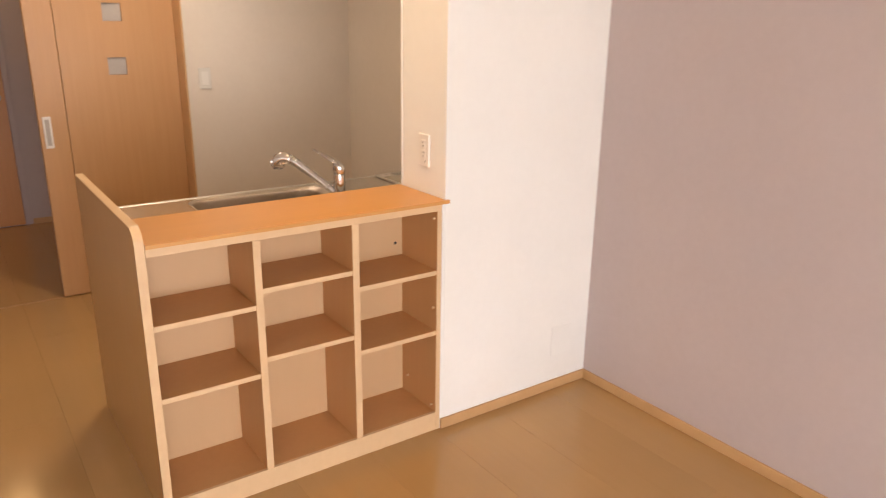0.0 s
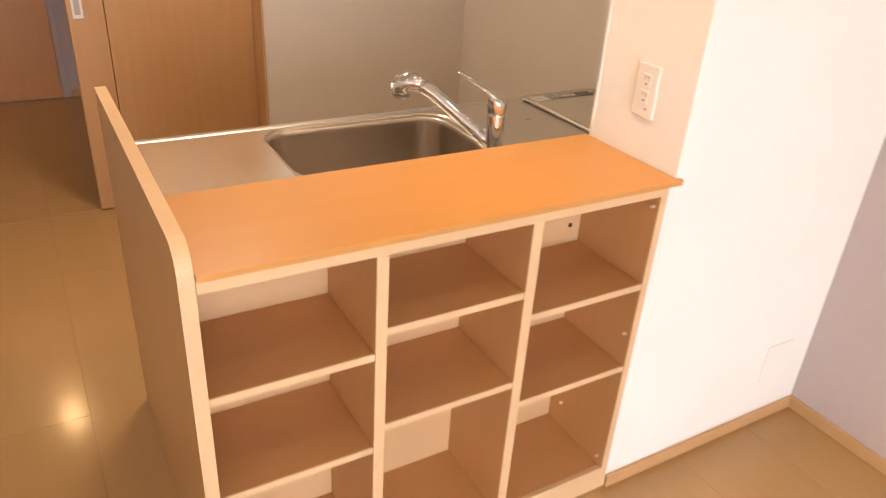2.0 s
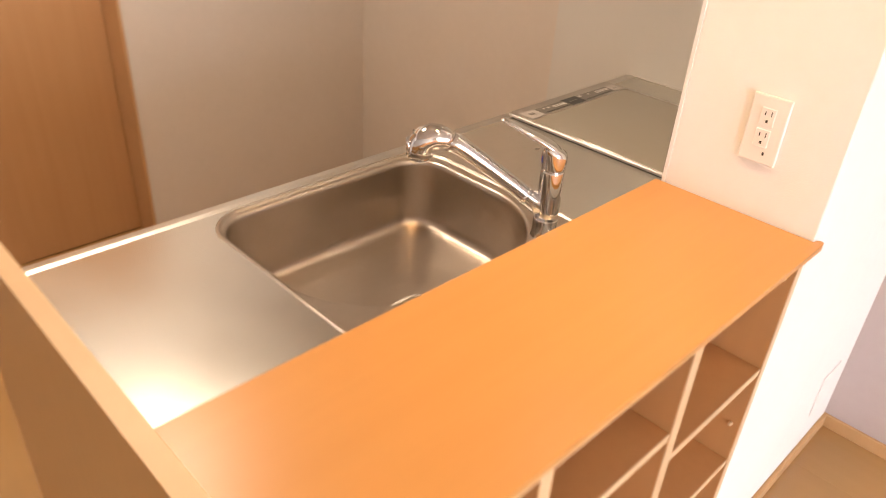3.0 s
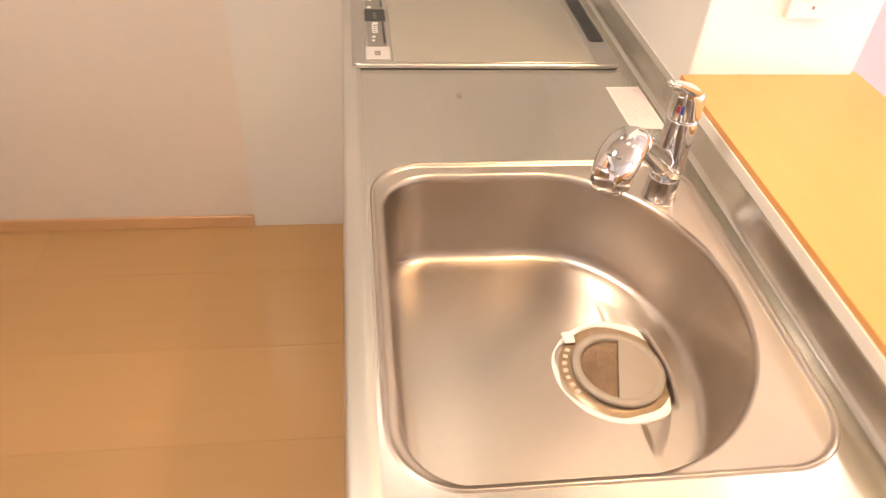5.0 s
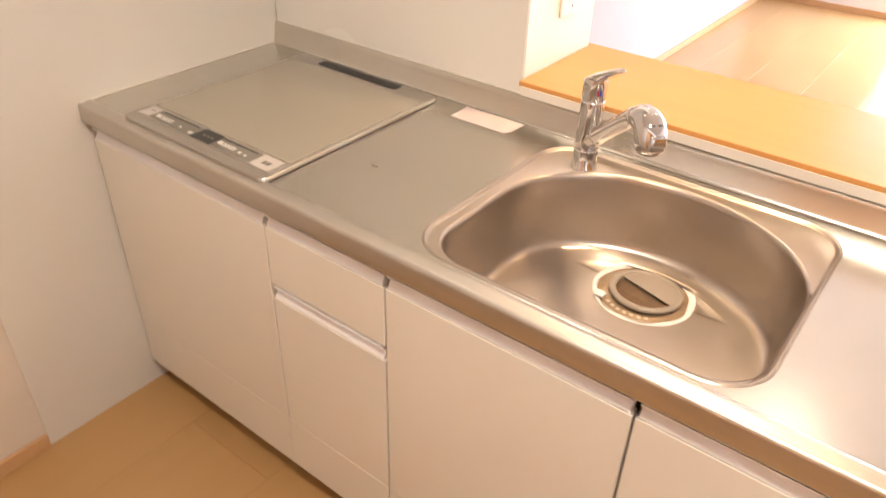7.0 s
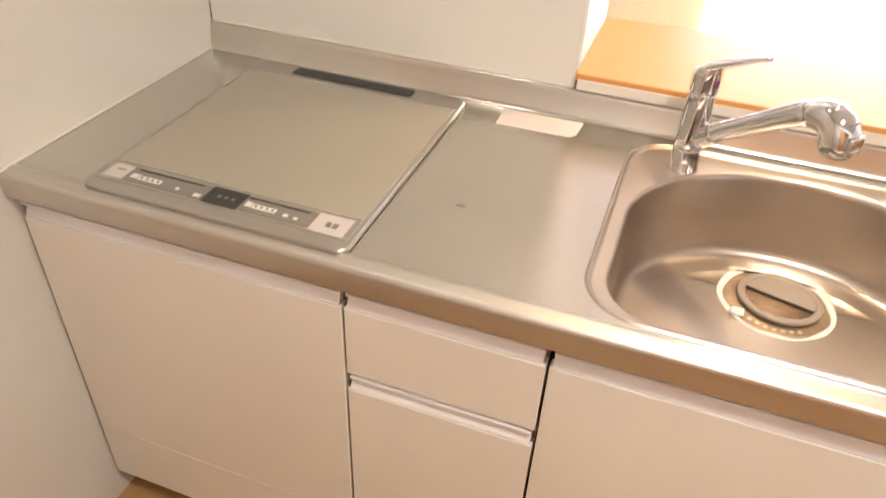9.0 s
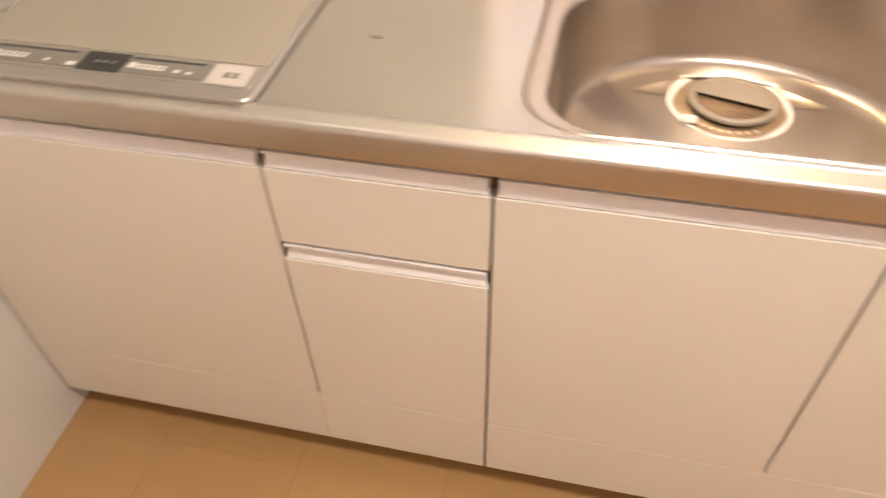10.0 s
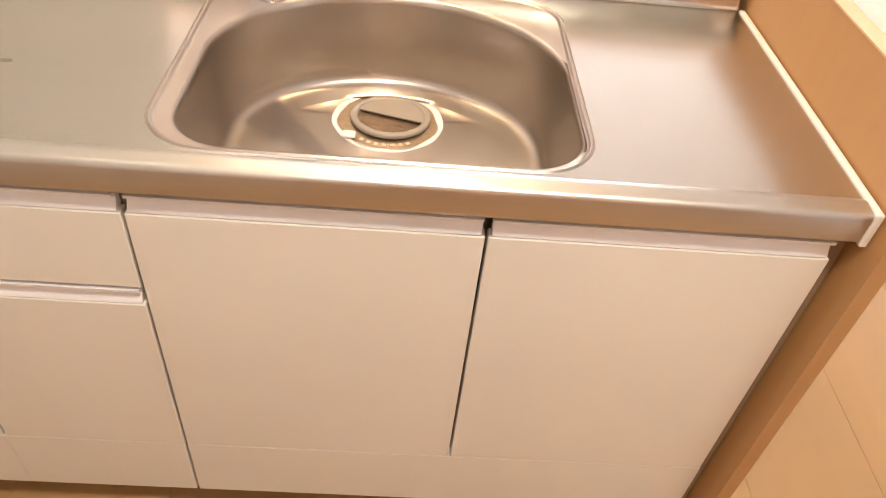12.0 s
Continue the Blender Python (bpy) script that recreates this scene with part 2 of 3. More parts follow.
structure("wall_panel_2", PANEL, 1.092, X1 - 0.005, 0.298, 0.302, 0.872, H, "smooth off-white splash panel behind the hob", "wall panel")
structure("corner_trim", PLASTIC, 1.0885, 1.0935, 0.2975, 0.3045, 0.9535, H, "thin white corner trim of the partition wall", "trim")
DX0, DX1, DH = -0.80, 0.838, 2.02
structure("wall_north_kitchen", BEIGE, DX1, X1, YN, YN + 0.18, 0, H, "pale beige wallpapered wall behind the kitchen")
structure("wall_north_living", WALLPAPER, X0, DX0, YN, YN + 0.18, 0, H, "white wallpapered wall beside the hall opening")
structure("wall_north_top", WALLPAPER, DX0, DX1, YN, YN + 0.18, DH, H, "white wallpapered wall above the sliding door")
HY = 4.28
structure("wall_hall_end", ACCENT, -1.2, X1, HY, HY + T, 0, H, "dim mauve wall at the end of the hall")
structure("wall_hall_west", WALLPAPER, -1.2 - T, -1.2, YN + 0.18, HY, 0, H, "white wallpapered hall wall")
structure("wall_south_1", WALLPAPER, X0, WIN[0], Y0 - T, Y0, 0, H, "white wallpapered wall beside the balcony window")
structure("wall_south_2", WALLPAPER, WIN[1], X1, Y0 - T, Y0, 0, H, "white wallpapered wall beside the balcony window")
structure("wall_south_top", WALLPAPER, WIN[0], WIN[1], Y0 - T, Y0, WIN[2], H, "white wallpapered wall above the balcony window")
structure("ceiling", CEILING, X0 - T, X1 + T, Y0 - T, HY + T, H, H + 0.1, "white papered ceiling", "ceiling")
structure("subfloor", KICK, X0 - T, X1 + T, Y0 - T, HY + T, -0.06, -0.013, "dark base under the floorboards", "floor")
structure("ground", FROST, -60, 60, -90, Y0 - T - 0.02, -0.35, -0.30, "pale concrete ground outside the window", "ground")

# skirting
BH = 0.044
for name, x0, x1, y0, y1 in (("baseboard_1", 1.0785, X1 - 0.012, -0.012, -0.0005), ("baseboard_2", X1 - 0.012, X1 - 0.0005, Y0, -0.0005),
                             ("baseboard_3", X1 - 0.012, X1 - 0.0005, 1.209, YN - 0.0005), ("baseboard_4", DX1 + 0.03, X1 - 0.012, YN - 0.012, YN - 0.0005),
                             ("baseboard_5", WIN[1], X1 - 0.012, Y0 + 0.0005, Y0 + 0.012), ("baseboard_6", X0 + 0.0005, X0 + 0.012, Y0, YN),
                             ("baseboard_7", X0 + 0.012, DX0 - 0.03, YN - 0.012, YN - 0.0005), ("baseboard_8", 0.115, X1, HY - 0.012, HY - 0.0005)):
    structure(name, TRIM, x0, x1, y0, y1, 0.0, BH, "light brown wooden baseboard", "baseboard", bevel=0.002)

# sliding door, its frame and the hall behind
frame_ob = tagged(thing("door_frame", (DX1, YN, 0), "brown wooden frame of the hall opening", "door frame", kind="structure"))
bpart("jamb", frame_ob, TRIM, DX1 - 0.010, DX1 - 0.0005, YN - 0.008, YN + 0.18, 0, DH - 0.02)
bpart("jamb", frame_ob, TRIM, DX0 + 0.0005, DX0 + 0.016, YN - 0.008, YN + 0.18, 0, DH - 0.02)
bpart("header", frame_ob, TRIM, DX0 + 0.0005, DX1 - 0.0005, YN - 0.008, YN + 0.18, DH - 0.02, DH - 0.0005)
bpart("sill", frame_ob, SIDE, DX0 + 0.017, DX1 - 0.017, YN + 0.136, YN + 0.158, -0.0115, 0.0008, 0.0003)
LX0, LX1, LY = 0.056, 0.826, YN + 0.130
leaf = thing("sliding_door", (LX0, LY, 0.004), "light brown wooden sliding door, half open, small frosted panes", "door")
SQ = [(0.445, 0.545, 1.265, 1.361), (0.445, 0.545, 1.556, 1.652), (0.445, 0.545, 1.845, 1.940)]


def door_panel(x0, x1):
    """The leaf's broad board with three square openings."""
    bm = bmesh.new()
    zs = [0.006] + [z for s in SQ for z in s[2:]] + [1.985]
    box(x0, SQ[0][0], LY, LY + 0.035, zs[0], zs[-1], 0, 1, bm)
    box(SQ[0][1], x1, LY, LY + 0.035, zs[0], zs[-1], 0, 1, bm)
    for z0, z1 in zip(zs[::2], zs[1::2]):
        box(SQ[0][0], SQ[0][1], LY, LY + 0.035, z0, z1, 0, 1, bm)
    return bm


part("board", shifted(door_panel(LX0 + 0.146, LX1), leaf), DOORWOOD, leaf)
stile = bpart("stile", leaf, DOORWOOD, LX0, LX0 + 0.144, LY, LY + 0.035, 0.006, 1.985, 0.004)
for s in SQ:
    bpart("pane", leaf, DIMPANE, s[0] + 0.001, s[1] - 0.001, LY + 0.010, LY + 0.025, s[2] + 0.001, s[3] - 0.001, 0.001, "small square frosted pane")
pull = part("pull_handle", shifted(box(0.076, 0.118, LY - 0.003, LY + 0.002, 0.878, 1.052, 0.002), leaf), PALE, leaf, "silver recessed pull handle")
part("recess", shifted(box(0.086, 0.108, LY - 0.0045, LY, 0.893, 1.037, 0.001), leaf), DIMPANE, pull)

hd = thing("hall_door", (-0.33, HY, 0), "reddish brown wooden hall door, closed, lever handle", "door")
bpart("leaf", hd, HALLDOOR, -0.72, 0.06, HY - 0.020, HY - 0.002, 0.008, 2.0, 0.002)
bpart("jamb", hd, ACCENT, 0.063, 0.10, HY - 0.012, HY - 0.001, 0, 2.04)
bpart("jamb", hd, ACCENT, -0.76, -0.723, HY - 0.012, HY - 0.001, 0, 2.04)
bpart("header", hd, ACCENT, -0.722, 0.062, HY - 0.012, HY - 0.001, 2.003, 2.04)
lever = part("lever_handle", shifted(lathe((0, 0, 0), [(0.026, 0), (0.026, 0.008), (0.012, 0.010), (0.010, 0.045)]), None), ALU, hd, "silver lever handle", True)
lever.matrix_local = pose(0.005 + 0.33, -0.020, 0.99, 90, 0, 0)
grip = part("lever", tube([(0.335, -0.062, 0.99), (0.29, -0.066, 0.99), (0.22, -0.062, 0.99)], [0.009, 0.009, 0.007]), ALU, hd, "silver lever handle", True)

# balcony window
win = thing("window_1", ((WIN[0] + WIN[1]) / 2, Y0, 0), "wide aluminium sliding balcony window, closed", "window", kind="structure")
wx = [WIN[0], (WIN[0] + WIN[1]) / 2, WIN[1]]
for z0, z1 in ((0.0, 0.04), (WIN[2] - 0.05, WIN[2])):
    bpart("window_frame", win, ALU, WIN[0], WIN[1], Y0 - 0.09, Y0 - 0.02, z0, z1)
for a, b, dy in ((wx[0], wx[1] + 0.03, -0.045), (wx[1] - 0.03, wx[2], -0.085)):
    for x0, x1 in ((a, a + 0.045), (b - 0.045, b)):
        bpart("sash", win, ALU, x0, x1, Y0 + dy, Y0 + dy + 0.03, 0.041, WIN[2] - 0.051)
    pane = bpart("pane", win, GLASS, a + 0.046, b - 0.046, Y0 + dy + 0.012, Y0 + dy + 0.017, 0.042, WIN[2] - 0.052, 0)
    pane.visible_shadow = False

# downlights
ring0 = thing("downlight", (0, 0, 0), "small round white recessed ceiling downlight, lit", "ceiling light", "ceiling downlights")
part("trim_ring", lathe((0, 0, 0), [(0.062, 0.0), (0.062, -0.005), (0.050, -0.008), (0.048, -0.004), (0.048, 0.0)], 32, False), PLASTIC, ring0, "", True)
part("lens", lathe((0, 0, 0), [(0.0475, -0.0005), (0.046, -0.003)], 32), BULB, ring0, "glowing warm lens")
for k, (lx, ly, _, _, _, wide) in enumerate(LAMPS):
    if k == 0:
        ring0.location = (lx, ly, H - 0.0005)
    else:
        lamp = copy_thing(ring0, pose(lx, ly, H - 0.0005) @ Matrix.Scale(wide / 0.09, 4))
        # the kitchen light is an unseen fitting, made wide for soft shadows
        if wide > 0.1:
            tagged(lamp, "large round white flush kitchen ceiling light, lit; unseen, widened to soften shadows", "ceiling light", "ceiling downlights")

# ---- counter shelf ----
CZ, SX1 = 0.953, 1.077
SB, PT = 0.250, 1.001
shelf = thing("counter_shelf_unit", (0.53, 0.12, 0), "brown wood counter with nine open shelf compartments, empty", "shelf unit")


def end_panel_profile(y0, y1, z1, r, n=10):
    pts = [(y1, 0.0), (y1, z1 - 0.004), (y1 - 0.004, z1)]
    for k in range(n + 1):
        a = math.pi / 2 * k / n
        pts.append((y0 + r - r * math.sin(a), z1 - r + r * math.cos(a)))
    pts.append((y0, 0.0))
    return pts


PY1 = 0.936
prof = end_panel_profile(0.0, PY1, PT, 0.055)
bm = extrude_x(end_panel_profile(0.0032, PY1 - 0.0022, PT - 0.0032, 0.0518), 0.001, 0.026)
endp = part("end_panel", shifted(bm, shelf), SIDE, shelf, "brown wood-grain end panel with a rounded corner")
# light edging that runs over the panel's top and down its front
outer = prof[1:]
inner = [(y1_, z1_) for y1_, z1_ in end_panel_profile(0.003, PY1 - 0.002, PT - 0.003, 0.052)[1:]]
bm = bmesh.new()
ro = [[bm.verts.new((x, y, z)) for y, z in outer] for x in (0.0, 0.027)]
ri = [[bm.verts.new((x, y, z)) for y, z in inner] for x in (0.0, 0.027)]
for i in range(len(outer) - 1):
    bm.faces.new((ro[0][i], ro[0][i + 1], ro[1][i + 1], ro[1][i]))
    bm.faces.new((ri[0][i], ri[0][i + 1], ri[1][i + 1], ri[1][i]))
    bm.faces.new((ro[0][i], ro[0][i + 1], ri[0][i + 1], ri[0][i]))
    bm.faces.new((ro[1][i], ro[1][i + 1], ri[1][i + 1], ri[1][i]))
for k in (0, -1):
    bm.faces.new((ro[0][k], ro[1][k], ri[1][k], ri[0][k]))
part("edge_band", shifted(bm, shelf), EDGE, endp, "pale wood edging strip")

# the top: long board with a small horn past the partition's edge
top = []
xa, xb = 0.028, 1.0910
for x, y in ((xa, 0.318), (xb, 0.318), (xb, -0.001), (1.101, -0.003), (1.106, -0.008), (1.104, -0.013), (1.095, -0.0155), (xa, -0.0105)):
    top.append((x, y))
bm = loft([[(x, y, CZ - 0.0125) for x, y in top], [(x, y, CZ - 0.001) for x, y in top], [(xa + (x - xa) * 0.9985, 0.147 + (y - 0.147) * 0.994, CZ) for x, y in top]], cap_first=True, cap_last=True)
board = part("countertop", shifted(bm, shelf), COUNTER, shelf, "glossy orange-brown wooden countertop")


def board_with_edge(name, x0, x1, y0, y1, z0, z1, upright=False):
    b = bpart(name, shelf, SHELF, x0, x1, y0 + 0.0022, y1, z0, z1, 0.0006)
    bpart("edge_band", b, EDGE, x0, x1, y0, y0 + 0.002, z0, z1, 0.0006)
    return b


E2, E3 = (0.349, 0.374), (0.702, 0.728)
RAIL, BOT = CZ - 0.0130, 0.079
bpart("top_rail", shelf, EDGE, 0.0275, SX1, -0.002, 0.014, RAIL - 0.0265, RAIL, 0.0008)
board_with_edge("side_panel", 1.0575, SX1, -0.001, SB, 0.0, RAIL - 0.0270)
for a, b in (E2, E3):
    board_with_edge("divider", a, b, -0.001, SB, BOT + 0.0005, RAIL - 0.0270)
bpart("back_panel", shelf, SHELFBACK, 0.0275, SX1, SB + 0.0005, SB + 0.008, 0.0, RAIL, 0)
bpart("base_board", shelf, SHELF, 0.0275, 1.0570, 0.0125, SB, BOT - 0.02, BOT, 0.0006)
bpart("plinth", shelf, EDGE, 0.0275, 1.0570, -0.0015, 0.012, 0.0, BOT, 0.001)
bpart("under_top", shelf, SHELF, 0.0275, SX1 - 0.0215, 0.0145, SB, RAIL - 0.012, RAIL, 0)
cols = ((0.0275, E2[0] - 0.0005), (E2[1] + 0.0005, E3[0] - 0.0005), (E3[1] + 0.0005, 1.0570))
for (x0, x1), heights in zip(cols, ((0.694, 0.449), (0.747, 0.502), (0.681, 0.434))):
    for z in heights:
        board_with_edge("shelf", x0, x1, 0.001, SB, z - 0.0175, z)
for y, z in ((0.016, 0.883), (0.018, 0.527), (0.024, 0.105), (0.20, 0.60), (0.20, 0.36), (0.20, 0.16)):
    pin = part("shelf_pin", lathe((0, 0, 0), [(0.0045, 0), (0.0045, 0.008), (0.003, 0.010)], 10), EDGE, shelf, "", True)
    pin.matrix_local = pose(1.0577 - 0.53, y - 0.12, z, 0, -90, 0)
hole = part("screw_cap", lathe((0, 0, 0), [(0.006, 0), (0.006, 0.002), (0.004, 0.003)], 12), DARK, shelf, "dark screw cap")
hole.matrix_local = pose(1.025 - 0.53, SB - 0.12, 0.732, 90, 0, 0)

# ---- kitchen run ----
FY, FT = 0.888, 0.020
KX0, G3, G2, G1, KX1 = 0.050, 0.516, 0.982, 1.292, 1.8835
ZT, ZL, ZB = 0.8035, 0.238, 0.083


def front(parent, name, x0, x1, z0, z1, label=""):
    """A flat front with a silver grip strip let into its top."""
    f = bpart(name, parent, DOOR, x0, x1, FY - FT, FY, z0, z1 - 0.0305, 0.0012, label)
    strip = [(FY - FT, z1 - 0.0285), (FY - 0.0015, z1 - 0.0285), (FY - 0.0025, z1 - 0.026), (FY - 0.009, z1 - 0.012), (FY - 0.009, z1 - 0.008), (FY - 0.006, z1 - 0.0055), (FY + 0.0005, z1 - 0.0045), (FY + 0.001, z1), (FY - FT, z1)]
    part("grip_strip", shifted(extrude_x(strip, x0 + 0.0045, x1 - 0.0045), f), GRIP, f, "silver grip strip")
    return f


def carcass(parent, x0, x1, z1=0.808):
    bm = box(x0 + 0.0015, x1 - 0.0015, 0.34, FY - FT - 0.002, ZB + 0.002, z1)
    part("carcass", shifted(bm, parent), KICK, parent)
    bpart("kick_board", parent, KICK, x0 + 0.0015, x1 - 0.0015, 0.80, 0.832, 0.0, ZB + 0.0015, 0)


GAP = 0.0022
hobu = thing("hob_cabinet", ((G1 + KX1) / 2, 0.6, 0), "cream base cabinet under the hob, closed", "kitchen cabinet", "kitchen base cabinets")
carcass(hobu, G1, KX1)
front(hobu, "door", G1 + GAP, KX1, ZL + 0.0008, ZT, "plain cream door")
bpart("plinth_panel", hobu, DOOR, G1 + 0.0005, KX1, FY - FT, FY, ZB, ZL, 0.0006)
dru = thing("drawer_cabinet", ((G1 + G2) / 2, 0.6, 0), "narrow cream base cabinet with two drawers, closed", "kitchen cabinet", "kitchen base cabinets")
carcass(dru, G2, G1)
front(dru, "drawer", G2 + GAP, G1 - GAP, 0.6370, ZT, "shallow cream drawer front")
front(dru, "drawer", G2 + GAP, G1 - GAP, ZL + 0.0008, 0.6310, "deep cream drawer front")
bpart("plinth_panel", dru, DOOR, G2 + GAP, G1 - 0.0005, FY - FT, FY, ZB, ZL, 0.0006)
sku = thing("sink_cabinet", ((G2 + KX0) / 2, 0.6, 0), "wide cream two-door base cabinet under the sink, closed", "kitchen cabinet", "kitchen base cabinets")
carcass(sku, KX0, G2, 0.60)
front(sku, "door", G3 + GAP, G2 - GAP, ZL + 0.0008, ZT, "plain cream door")
front(sku, "door", KX0 + 0.002, G3 - GAP, ZL + 0.0008, ZT, "plain cream door")
bpart("plinth_panel", sku, DOOR, KX0 + 0.001, G2 - GAP, FY - FT, FY, ZB, ZL, 0.0006)
bpart("filler", sku, KICK, 0.0285, KX0 - 0.0005, 0.34, FY - 0.018, 0.0, 0.808, 0.0005, "brown filler strip beside the end panel")

# worktop with welded sink
WZ, WX0, WX1 = 0.862, 0.040, X1 - 0.0045
RX0, RX1, RY0, RY1, RR = 0.381, 0.962, 0.348, 0.857, 0.082
CX, CYc, CA, CB, CF, CR = 0.662, 0.600, 0.272, 0.224, 0.842, 0.080
SC = Vector((0.663, 0.500))
NS = 256


def in_rect(x, y, d):
    x0, x1, y0, y1, r = RX0 - d, RX1 + d, RY0 - d, RY1 + d, max(RR + d, 0.01)
    if not (x0 <= x <= x1 and y0 <= y <= y1):
        return False
    ex, ey = max(x0 + r - x, x - x1 + r, 0), max(y0 + r - y, y - y1 + r, 0)
    return ex * ex + ey * ey <= r * r


def in_bowl(x, y, d):
    a, b = CA + d, CB + d
    if y <= CYc:
        return ((x - CX) / a) ** 2 + ((y - CYc) / b) ** 2 <= 1
    r, y1 = max(CR + d, 0.02), CF + d
    if abs(x - CX) > a or y > y1:
        return False
    ex, ey = max(abs(x - CX) - a + r, 0), max(y - y1 + r, 0)
    return ex * ex + ey * ey <= r * r


def ring(inside, d, z, n=NS):
    pts = []
    for k in range(n):
        a = 2 * math.pi * (k + 0.5) / n
        lo, hi = 0.0, 1.0
        for _ in range(26):
            mid = (lo + hi) / 2
            if inside(SC.x + mid * math.cos(a), SC.y + mid * math.sin(a), d):
                lo = mid
            else:
                hi = mid
        pts.append((SC.x + lo * math.cos(a), SC.y + lo * math.sin(a), z))
    return pts


worktop = thing("worktop", ((WX0 + WX1) / 2, 0.6, WZ), "brushed stainless steel worktop with a welded rounded sink", "worktop")
HY0, HY1 = 0.3265, 0.8665
hx0, hx1 = RX0 - 0.10, RX1 + 0.10


def in_plate(x, y, d):
    return hx0 <= x <= hx1 and HY0 <= y <= HY1


plate = ring(in_plate, 0, WZ)
for cx_, cy_ in ((hx0, HY0), (hx1, HY0), (hx0, HY1), (hx1, HY1)):
    k = min(range(NS), key=lambda i: (plate[i][0] - cx_) ** 2 + (plate[i][1] - cy_) ** 2)
    plate[k] = (cx_, cy_, WZ)
bm = loft([plate, ring(in_rect, 0.0048, WZ)])
for x0, x1 in ((WX0, hx0), (hx1, WX1)):
    bm.faces.new([bm.verts.new(p) for p in ((x0, HY0, WZ), (x1, HY0, WZ), (x1, HY1, WZ), (x0, HY1, WZ))])
part("surface", shifted(bm, worktop), STEEL, worktop)
fp = [(HY1, WZ), (0.8685, WZ + 0.0003), (0.8715, WZ + 0.0016), (0.8745, WZ + 0.0026), (0.8775, WZ + 0.0028), (0.8805, WZ + 0.0024), (0.893, WZ + 0.0012), (0.8968, WZ + 0.0004), (0.8993, WZ - 0.0012), (0.9012, WZ - 0.0040), (0.902, WZ - 0.0075), (0.902, WZ - 0.0405), (0.9014, WZ - 0.0435), (0.899, WZ - 0.045), (0.884, WZ - 0.045)]
part("front_edge", shifted(extrude_x(fp, WX0, WX1, False), worktop), HAIRLINE, worktop, "rolled steel front edge", True)
gp = [(HY0, WZ), (0.3245, WZ + 0.0005), (0.322, WZ + 0.003), (0.3185, WZ + 0.008), (0.3125, WZ + 0.045), (0.3105, WZ + 0.052), (0.307, WZ + 0.0555), (0.3025, WZ + 0.056), (0.3025, WZ - 0.03)]
part("back_guard", shifted(extrude_x(gp, WX0, WX1, False), worktop), STEEL, worktop, "low steel upstand", True)


steps = [ring(in_rect, 0.0048, WZ), ring(in_rect, 0.0042, WZ - 0.0016), ring(in_rect, 0.0030, WZ - 0.0018), ring(in_rect, 0.0018, WZ + 0.0008), ring(in_rect, -0.0004, WZ + 0.0013), ring(in_rect, -0.0022, WZ - 0.0012), ring(in_rect, -0.0045, WZ - 0.0038), ring(in_rect, -0.0075, WZ - 0.0044),
         ring(in_bowl, 0.0065, WZ - 0.0046), ring(in_bowl, 0.003, WZ - 0.0056), ring(in_bowl, 0.0, WZ - 0.010), ring(in_bowl, -0.002, WZ - 0.018), ring(in_bowl, -0.004, 0.770), ring(in_bowl, -0.006, 0.725), ring(in_bowl, -0.008, 0.712), ring(in_bowl, -0.0115, 0.7035), ring(in_bowl, -0.0170, 0.6975), ring(in_bowl, -0.0245, 0.6945), ring(in_bowl, -0.034, 0.6935), ring(in_bowl, -0.045, 0.6932), ring(in_bowl, -0.06, 0.6925)]
DC = (0.663, 0.503)
hole_loop = [(DC[0] + 0.088 * math.cos(2 * math.pi * (k + 0.5) / NS), DC[1] - 0.003 + 0.088 * math.sin(2 * math.pi * (k + 0.5) / NS), 0.6905) for k in range(NS)]
floor_loop = steps[-1]
FALL = 0.0042


def floor_ring(f):
    """The bowl's floor: its back part lies deeper beside the drain and leaves a wedge-shaped step."""
    pts = []
    for k, (a, b) in enumerate(zip(floor_loop, hole_loop)):
        x, y, z = (a[n] + (b[n] - a[n]) * f for n in range(3))
        pts.append((x, y, z - FALL * min(1.0, max(0.0, f - 0.06) / 0.5) * min(1.0, max(0.0, (SC.y - y - 0.001) / 0.010))))
    return pts


first = len(steps)
steps += [floor_ring(f) for f in (0.06, 0.16, 0.3, 0.5, 0.75, 1.0)]
steps.append([(x, y, 0.668) for x, y, z in hole_loop])
bowl = part("sink_bowl", shifted(loft(steps, cap_last=True), worktop), BOWL, worktop, "satin steel sink bowl with a curved back", True)
for e in bowl.data.edges:
    (ra, ka), (rb, kb) = [divmod(v, NS) for v in e.vertices]
    if ka == kb and ka in (NS // 2, NS - 1) and first <= min(ra, rb) and max(ra, rb) < first + 6:
        e.use_edge_sharp = True
    if ra == rb == first + 5:
        e.use_edge_sharp = True
smudge = lathe((1.182, 0.688, WZ + 0.0002), [(0.009, 0), (0.0085, 0.0003)], 20)
for v in smudge.verts:
    v.co.y = 0.688 + (v.co.y - 0.688) * 0.55
part("smudge", shifted(smudge, worktop), SMUDGE, worktop, "small dull grey smudge")
bpart("end_seal", worktop, SEAL, 0.0285, WX0 - 0.0005, 0.325, 0.905, WZ - 0.05, WZ + 0.004, 0.003, "white sealing strip against the end panel", 2)
seal = [(0.297, 0.9185), (0.3105, 0.9185), (0.3213, 0.9235), (0.3213, 0.9425), (0.3184, 0.9425), (0.3184, 0.9400), (0.297, 0.9400)]
part("back_seal", shifted(extrude_x(seal, 0.0285, 1.0855), worktop), SEAL, worktop, "pale filler strip under the countertop")
bpart("side_caulk", worktop, SEAL, WX1 - 0.005, WX1, 0.312, 0.898, WZ + 0.0002, WZ + 0.0035, 0.001, "pale caulk line along the wall")
